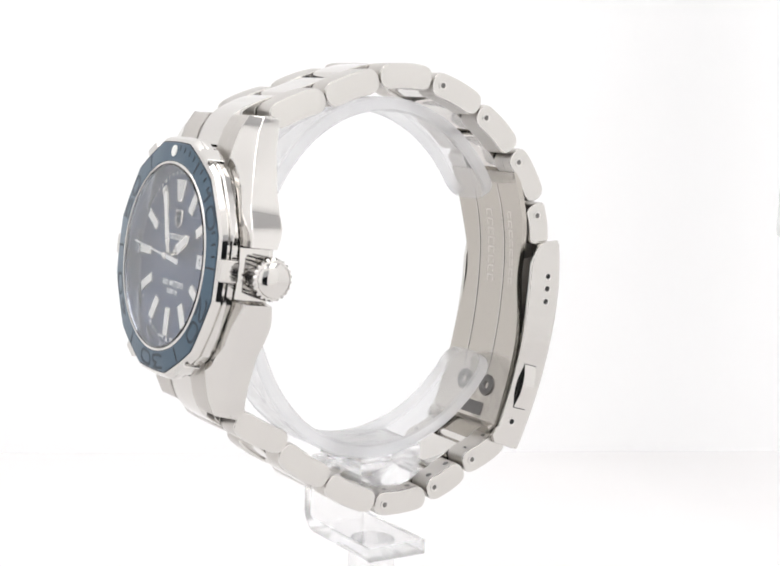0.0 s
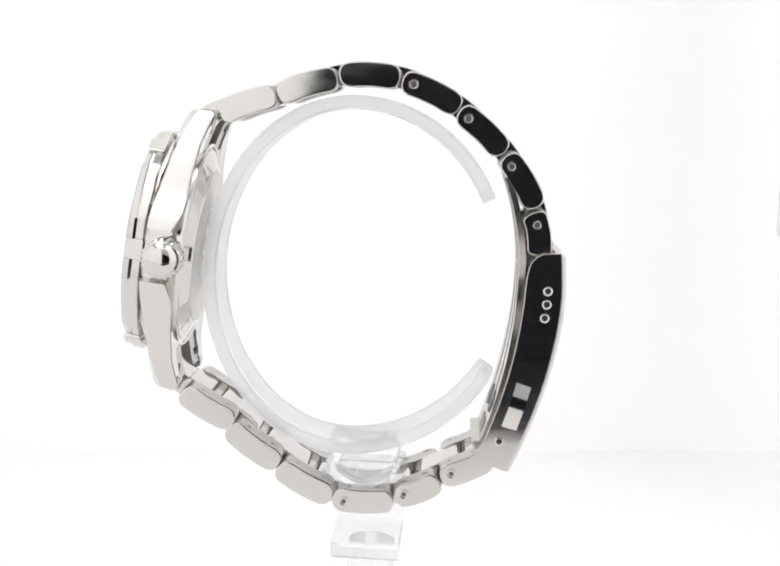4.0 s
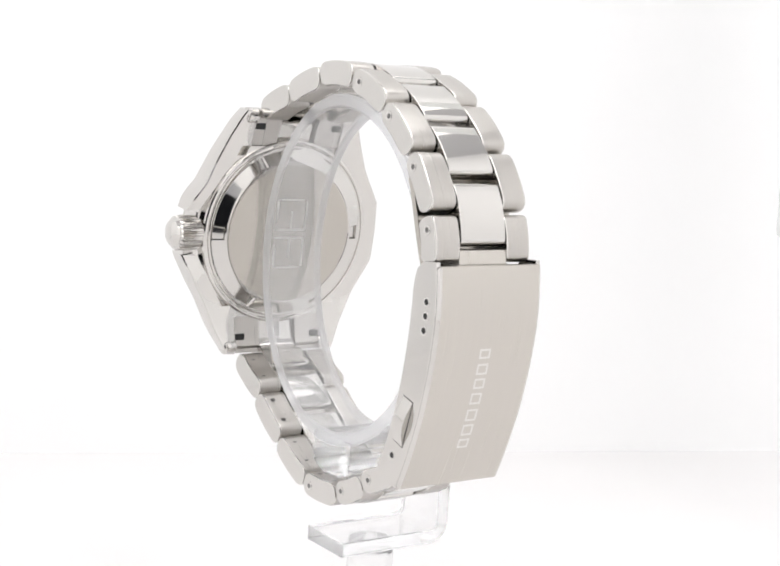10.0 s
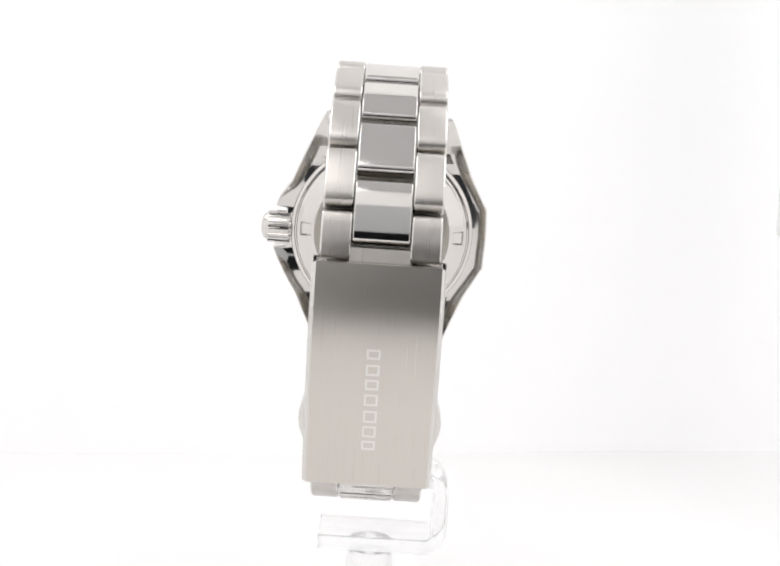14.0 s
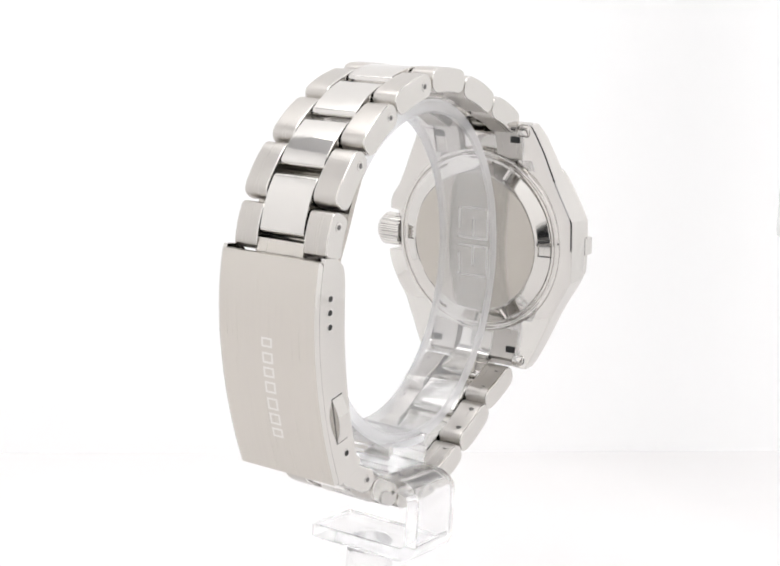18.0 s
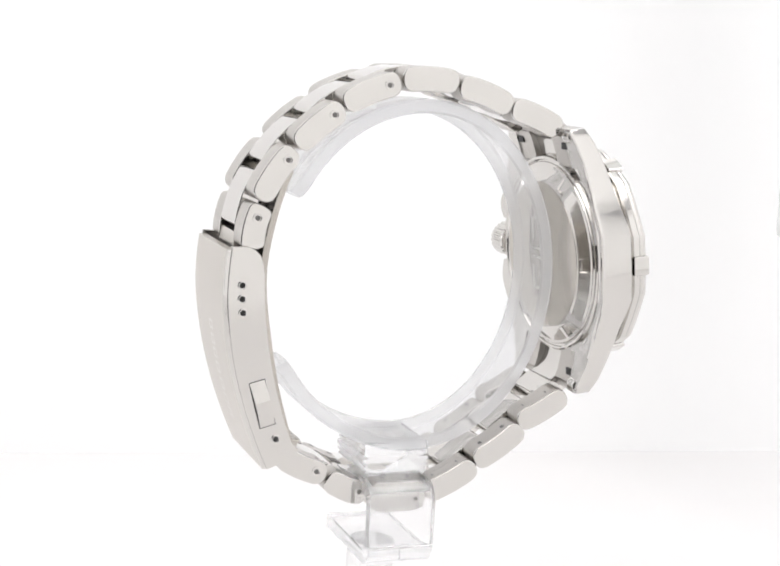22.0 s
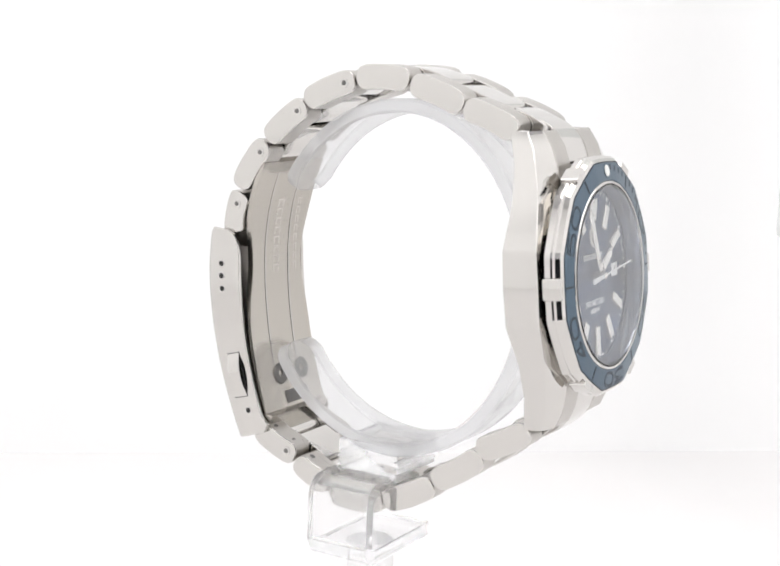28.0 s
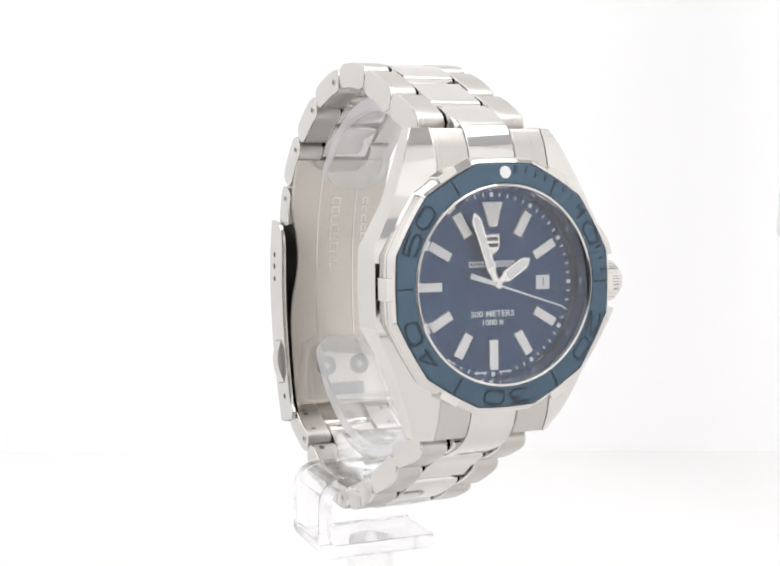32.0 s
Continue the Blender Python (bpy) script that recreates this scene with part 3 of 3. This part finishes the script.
PIN_LOW = {3: (33.3, -39.5), 4: (42.8, -37.8), 5: (50.15, -34.0)}
HUB = Vector((33.0, -5.0))


def link_path(a, b, sag):
    a, b = Vector(a), Vector(b)
    m = (a + b) / 2
    return bezier(a, m + (m - HUB).normalized() * sag, b, 9)


def link_pair(ends, pin):
    outline = band(link_path(*ends, 0.45), 3.9, 0.9 if ends is OUTER[6] else 1.7)
    for side in (1, -1):
        bm = bmesh.new()
        prism(bm, outline, min(side * 4.3, side * 8.75), max(side * 4.3, side * 8.75), 0.28)
        me_link = part("outer_link", bm, [brushed, side_steel, polished], watch, "brushed steel outer link")
        for p in me_link.data.polygons:
            if abs(p.normal.x) > 0.85:
                p.material_index = 1
            elif abs(p.normal.x) > 0.2:
                p.material_index = 2
        if pin:
            bm = bmesh.new()
            lathe(bm, [(0.78, 0.02), (0.78, 0.07), (0.66, 0.09), (0.5, 0.03), (0.46, -0.25), (0, -0.25)], 24)
            bm.transform(Matrix.Translation((8.73, *pin)) @ Matrix.Rotation(radians(-90), 4, "Z"))
            if side < 0:
                bm.transform(Matrix.Diagonal((-1, 1, 1, 1)))
            part("pin_collar", bm, polished, me_link)
            bm = bmesh.new()
            lathe(bm, [(0, 0.035), (0.4, 0.035), (0.4, -0.2), (0, -0.2)], 16)
            bm.transform(Matrix.Translation((8.73, *pin)) @ Matrix.Rotation(radians(-90), 4, "Z"))
            if side < 0:
                bm.transform(Matrix.Diagonal((-1, 1, 1, 1)))
            part("pin_hole", bm, ring_steel, me_link, "grey pin end")
        if ends in LOWER:
            path = link_path(*ends, 0.45)
            for k in (2, 6):
                q = path[k]
                n = (HUB - q).normalized()
                bm = bmesh.new()
                lathe(bm, [(0, 2.0), (0.22, 2.0), (0.3, 1.99), (0.5, 1.99), (0.5, 1.7)], 14)
                bm.transform(Matrix.Translation((side * 7.2, q.x, q.y)) @ Matrix.Rotation(math.atan2(n.y, n.x), 4, "X"))
                part("pin_end", bm, ring_steel, me_link)
    return outline


def centre_link(a, b, c, name="centre_link", half=4.15, h=3.5):
    bm = bmesh.new()
    prism(bm, band(bezier(a, b, c, 11), h, 0.9), -half, half, 0.2)
    return part(name, bm, polished, watch, "polished steel centre link")


def end_link(outer):
    """The solid centre of the bracelet's end, flush with the case top and curving over to the first link."""
    pts = [Vector(p) for p in outer]
    line = []
    for i in range(len(pts) - 1):
        a, b, c, d = pts[max(i - 1, 0)], pts[i], pts[i + 1], pts[min(i + 2, len(pts) - 1)]
        for k in range(4):
            t = k / 4
            line.append(0.5 * (2 * b + (c - a) * t + (2 * a - 5 * b + 4 * c - d) * t * t + (3 * b - a - 3 * c + d) * t ** 3))
    line.append(pts[-1])
    inner = []
    for i, p in enumerate(line):
        e = (line[min(i + 1, len(line) - 1)] - line[max(i - 1, 0)]).normalized()
        n = Vector((-e.y, e.x))
        if n.dot(HUB - p) < 0:
            n = -n
        inner.append(p + n * 3.2)
    bm = bmesh.new()
    prism(bm, [tuple(p) for p in line] + [tuple(p) for p in reversed(inner)], -3.4, 4.0, 0.2)
    return part("end_link", bm, polished, watch, "polished centre of the bracelet's end")


def bracelet(chain, pins, first):
    mids = []
    for i, ends in enumerate(chain):
        link_pair(ends, pins.get(i))
        m = (Vector(ends[0]) + Vector(ends[1])) / 2
        mids.append(m + (m - HUB).normalized() * 0.5)
    joints = [(Vector(a[1]) + Vector(b[0])) / 2 for a, b in zip(chain, chain[1:])]
    end_link(first)
    for i, j in enumerate(joints):
        a, b = mids[i], mids[i + 1]
        e, f = (j - a).normalized(), (b - j).normalized()
        jj = j + (j - HUB).normalized() * 0.35
        centre_link(a + e * 0.6, jj, b - f * (-1.1 if b.y < 5 and b.y > 0 else 0.6))


bracelet(OUTER, PIN, ((5.05, 16.8), (5.85, 19.0), (7.3, 21.1), (9.6, 22.6), (14.2, 24.2)))
bracelet(LOWER, PIN_LOW, ((1.4, -17.2), (1.85, -19.8), (2.8, -22.0), (4.9, -24.2), (9.2, -26.6)))
centre_link((52.3, -33.5), (54.3, -32.4), (56.4, -31.3), h=2.6)
# hidden webs that join the end links to the first row
centre_link((8.9, 20.2), (11.4, 21.7), (14.5, 22.8), h=3.0)
centre_link((6.0, -22.4), (7.7, -23.9), (10.4, -25.2), h=3.0)
# cross bar and neck of the last half link
bm = bmesh.new()
prism(bm, [(63.40, 3.35), (63.82, 1.35), (60.0, 1.0), (59.6, 3.1)], -4.4, 4.4, 0.12)
part("cross_bar", bm, cover_steel, watch, "brushed steel cross bar")
bm = bmesh.new()
prism(bm, band([Vector((62.0, 1.4)), Vector((62.2, 0.2)), Vector((62.3, -1.5))], 3.4, 0.3), -4.7, 4.7, 0.1)
part("link_neck", bm, brushed, watch, "brushed steel neck entering the clasp")

# ---------------------------------------------------------------- clasp
def clasp_out(z):
    """Outer surface of the clasp, y for a height z."""
    k = (2.0 - z) / 35.0
    upper = 1.2 * math.log(1 + math.exp((z + 5.5) / 1.2))        # the top of the cover leans back a little
    return 66.4 + 1.9 * k - 9.2 * k * k - 0.075 * upper


def clasp_in(z):
    k = (2.0 - z) / 35.0
    return 60.0 + 1.4 * k - 8.4 * k * k


clasp = part("clasp", prism(bmesh.new(), [(clasp_out(1.4 - 34.4 * k / 16), 1.4 - 34.4 * k / 16) for k in range(17)] +
                            [(clasp_out(1.4 - 34.4 * k / 16) - 1.1, 1.4 - 34.4 * k / 16 + 0.15 * k / 16) for k in range(16, -1, -1)], -9.5, 9.5, 0.5),
             [cover_steel, polished], watch, "brushed steel folding clasp cover", None, 20)
for p in clasp.data.polygons:
    if 0.25 < abs(p.normal.x):
        p.material_index = 1
for side in (1, -1):
    prof = [(clasp_out(2 - 35 * k / 16) - 0.55, 1.98 - 34.9 * k / 16) for k in range(17)]
    low = [(54.0, -31.4), (53.5, -30.0)]
    prof += low + [(clasp_in(2 - 35 * k / 16), 2 - 35 * k / 16) for k in range(14, 1, -1)] + [(60.3, -0.8), (60.7, 0.4), (61.5, 1.3), (62.5, 1.8)]
    bm = bmesh.new()
    prism(bm, prof, min(side * 8.85, side * 9.65), max(side * 8.85, side * 9.65), 0.15)
    part("clasp_cheek", bm, side_steel, clasp, "smooth steel clasp side")
    for y, z in ((63.5, -3.98), (63.45, -6.06), (63.25, -8.2), (57.35, -28.1)):
        bm = bmesh.new()
        lathe(bm, [(0.74, -0.1), (0.74, 0.04), (0.6, 0.07), (0.45, 0.0)], 24)
        bm.transform(Matrix.Translation((9.63, y, z)) @ Matrix.Rotation(radians(-90), 4, "Z"))
        if side < 0:
            bm.transform(Matrix.Diagonal((-1, 1, 1, 1)))
        part("hole_rim", bm, polished, clasp)
        bm = bmesh.new()
        lathe(bm, [(0, 0.03), (0.46, 0.03), (0.46, -0.1), (0, -0.1)], 20)
        bm.transform(Matrix.Translation((9.63, y, z)) @ Matrix.Rotation(radians(-90), 4, "Z"))
        if side < 0:
            bm.transform(Matrix.Diagonal((-1, 1, 1, 1)))
        part("adjust_hole", bm, recess_shade, clasp, "near-black disc, painted shade of an adjusting hole")
    # push button in its frame
    axis = Vector((58.7, -26.0)) - Vector((60.7, -18.8))
    e = axis.normalized()
    n = Vector((-e.y, e.x))
    c = Vector((59.7, -22.4))
    for name, hl, hw, x0, x1, mat in (("button_seat", 3.8, 1.34, 9.5, 9.67, recess_shade), ("push_button", 3.65, 1.2, 9.4, 10.65, side_steel)):
        rings = []
        if name == "push_button":
            for i in range(9):
                s = -1 + 2 * i / 8
                x = x0 + (x1 - x0) * max(0.2, 1 - s * s) ** 0.7
                q = [c + e * hl * s + n * w for w in (-hw, -hw, hw, hw)]
                rings.append([(side * xx, p.x, p.y) for p, xx in zip(q, (x0, x - 0.1, x - 0.1, x0))])
            bm = loft(bmesh.new(), rings)
        else:
            q = [tuple(c + e * hl * a + n * hw * b) for a, b in ((-1, -1), (1, -1), (1, 1), (-1, 1))]
            bm = prism(bmesh.new(), q, min(side * x0, side * x1), max(side * x0, side * x1), 0.05)
        part(name, bm, mat, clasp, "curved steel push button" if name == "push_button" else "")
# etched bars on the cover, in place of a name
for z0, z1 in ((-10.9, -12.4), (-13.2, -14.9), (-15.5, -17.1), (-17.8, -19.6), (-20.4, -22.3), (-22.9, -24.7), (-25.3, -26.8)):
    bm = bmesh.new()
    for x0, x1, za, zb in ((-1.0, -0.7, z0, z1), (0.7, 1.0, z0, z1), (-0.7, 0.7, z0, z0 - 0.3), (-0.7, 0.7, z1 + 0.3, z1)):
        loft(bm, [[(x0, clasp_out(z) - 0.1, z), (x1, clasp_out(z) - 0.1, z), (x1, clasp_out(z) + 0.012, z), (x0, clasp_out(z) + 0.012, z)] for z in (za, (za + zb) / 2, zb)])
    part("etched_bar", bm, pale_etch, clasp, "pale etched bar")
# folding blades under the cover
def blade_y(z):
    return 59.0 - (0.0135 if z > -2 else 0.0066) * (z + 2.0) ** 2


def blade(name, xa, xb, z0, z1, lift, thick, mat, waist=0.0):
    bm = bmesh.new()
    rings = []
    for k in range(21):
        z = z0 + (z1 - z0) * k / 20
        y = blade_y(z) - lift
        s = 1 - waist * math.exp(-((z + 4.0) / 6.5) ** 2)
        rings.append([(xa * s, y, z), (xb * s, y, z), (xb * s, y + thick, z), (xa * s, y + thick, z)])
    loft(bm, rings)
    return part(name, bm, mat, watch, "satin steel folding blade inside the clasp", None, 40)


inner = blade("folding_blade", -8.55, 8.75, 13.2, -29.0, 0.0, 1.0, satin, 0.19)
for x in (-3.5, 3.3):
    b = blade("blade_rib", x - 0.1, x + 0.1, 13.0, -22.0, 0.08, 0.4, side_steel)
    b.parent = inner
for x0, wide in ((-0.3, 0.8), (5.2, 0.5)):
    for k in range(8):
        z = 6.6 - k * 1.6
        bm = bmesh.new()
        for xa, xb, za, zb in ((-wide, -wide + 0.22, z, z - 1.2), (wide - 0.22, wide, z, z - 1.2), (-wide, wide, z, z - 0.22)):
            loft(bm, [[(x0 + xa, blade_y(q) - 0.02, q), (x0 + xb, blade_y(q) - 0.02, q), (x0 + xb, blade_y(q) + 0.2, q), (x0 + xa, blade_y(q) + 0.2, q)] for q in (za, zb)])
        part("stamped_bar", bm, soft_etch, inner)
for x in (-2.3, 4.0):
    bm = bmesh.new()
    lathe(bm, [(0.55, -0.1), (0.75, -0.3), (1.75, -0.25), (1.85, 0.0), (1.85, 0.5)], 28)
    bm.transform(Matrix.Translation((x, blade_y(-22.9), -22.9)) @ Matrix.Rotation(radians(-16), 4, "X"))
    part("blade_rivet", bm, ring_steel, inner, "grey ring of a rivet")
bm = bmesh.new()
box(bm, -2.1, 4.5, blade_y(-26.9) - 0.12, blade_y(-26.9) + 0.6, -1.1, 1.1, 0.05)
bm.transform(Matrix.Translation((0, blade_y(-26.9), -26.9)) @ Matrix.Rotation(radians(-17), 4, "X") @ Matrix.Translation((0, -blade_y(-26.9), 0)))
part("blade_slot", bm, ring_steel, inner, "grey window in the blade")
bm = bmesh.new()
prism(bm, [(53.0, -28.7), (56.0, -28.2), (57.4, -29.6), (56.9, -31.3), (54.4, -31.4)], -8.6, 8.6, 0.3)
part("clasp_hinge", bm, satin, clasp, "steel hinge block")

# ---------------------------------------------------------------- the clear stand
stand = tagged(new("watch_stand"), "clear acrylic watch stand with an open ring and a square hook", "stand")


def ring_point(a, grow):
    """A point of the open ring; a in degrees from the clasp side over the top."""
    r = radians(a)
    c, s = math.cos(r), math.sin(r)
    wide = 23.6 if c < 0 else 25.3 if s > 0 else 27.0
    return Vector((32.6 + (wide + grow) * c, -3.9 + (28.6 + grow) * s))


bm = bmesh.new()
rings = []
for a in [28, 28.4, 29, 30, 32, 34] + list(range(36, 321, 2)) + [322, 324, 326, 328, 329, 329.6, 330]:
    e = min(a - 28, 330 - a) / 6.0
    hw = 5.5 if e >= 1 else 2.2 + 3.3 * math.sqrt(max(0.0, 1 - (1 - e) ** 2))
    o, i = ring_point(a, 0.0), ring_point(a, -2.2)
    k = (o - i) * 0.16
    rings.append([(0.4 - hw, *(o - k)), (0.4 - hw + 0.3, *o), (0.4 + hw - 0.3, *o), (0.4 + hw, *(o - k)), (0.4 + hw, *(i + k)), (0.4 + hw - 0.3, *i), (0.4 - hw + 0.3, *i), (0.4 - hw, *(i + k))])
loft(bm, rings)
part("ring", bm, acrylic, stand, "open clear acrylic ring")
# stacked clamp under the ring, in one clear block: grooves between its leaves, a rounded pad below
bm = bmesh.new()
side = [(0.0, -30.8), (0.0, -32.8), (-0.5, -32.95), (-0.5, -33.15), (0.25, -33.3), (0.25, -34.0), (-0.4, -34.1), (-0.4, -34.25), (0.1, -34.35), (0.1, -34.95), (-0.4, -35.05), (-0.4, -35.2), (0.0, -35.3), (0.0, -35.7)]
pad = [(41.0 - 10.4 * k / 12, -35.8 - 1.8 * math.sin(math.pi * k / 12) ** 0.8) for k in range(13)]
prism(bm, [(41.3 + g, z) for g, z in side] + pad + [(30.3 - g, z) for g, z in reversed(side)], -6.4, 6.4, 0.12)
part("clamp", bm, acrylic_block, stand, "stacked clear acrylic clamp under the ring")


def hook_outline():
    """The hook seen along the strap: arm, upright and foot with rounded elbows, as an (x, z) outline."""
    def arc(cx, cz, r, a0, a1, n=7):
        return [(cx + r * math.cos(radians(a0 + (a1 - a0) * i / (n - 1))), cz + r * math.sin(radians(a0 + (a1 - a0) * i / (n - 1)))) for i in range(n)]
    out = [(-6.2, -35.6)] + arc(-10.0, -39.2, 3.6, 90, 180) + arc(-10.0, -45.6, 3.6, 180, 270) + [(7.4, -49.2)]
    inn = [(7.4, -46.8)] + arc(-10.0, -45.6, 1.2, 270, 180, 5) + arc(-10.0, -39.2, 1.2, 180, 90, 5) + [(-6.2, -38.0)]
    return out + inn


bm = bmesh.new()
o = hook_outline()
small, mid = inset(o, 0.3), inset(o, 0.1)
loft(bm, [[(x, y, z) for x, z in q] for y, q in ((31.4, small), (31.5, mid), (31.7, o), (42.2, o), (42.4, mid), (42.5, small))])
part("hook", bm, acrylic_bar, stand, "square clear acrylic hook")
bm = bmesh.new()
lathe(bm, [(0, 50.0), (3.6, 50.05), (3.85, 50.3), (3.85, 77.2), (0, 77.2)], 48)
bm.transform(Matrix.Translation((-1.3, 37.6, 0)) @ Matrix.Rotation(radians(-90), 4, "X"))
part("post", bm, acrylic_bar, stand, "short clear acrylic post")
for o in stand.children:
    o.visible_shadow = False
    if not o.name.startswith("ring"):
        continue
    o.data.materials.append(acrylic_edge)      # the sawn edges of the sheet, whitened for light caught inside
    for p in o.data.polygons:
        if abs(p.normal.x) > 0.35:
            p.material_index = 1


# ---------------------------------------------------------------- turning
def heading(t):
    """Degrees of the turntable at t seconds."""
    return 304.133 - 8.90094 * t + 3.2751e-3 * t ** 2 + 4.0589e-4 * t ** 3 - 8.8116e-6 * t ** 4


def motions():
    rows = [(float(t), pose(0, 0, 0, 0, 0, heading(t)) @ WATCH_IN) for t in range(33)]
    walk(watch, rows)
    walk(stand, rows)

    def tick(s):
        return DIAL @ Matrix.Rotation(radians(6.0 * s), 4, "Y")
    rows = [(0.0, tick(46))]
    for k in range(32):
        rows += [(k + 0.80, tick(46 + k)), (k + 0.90, tick(47 + k))]
    rows.append((32.0, tick(78)))
    walk(second_hand, rows)


motions()
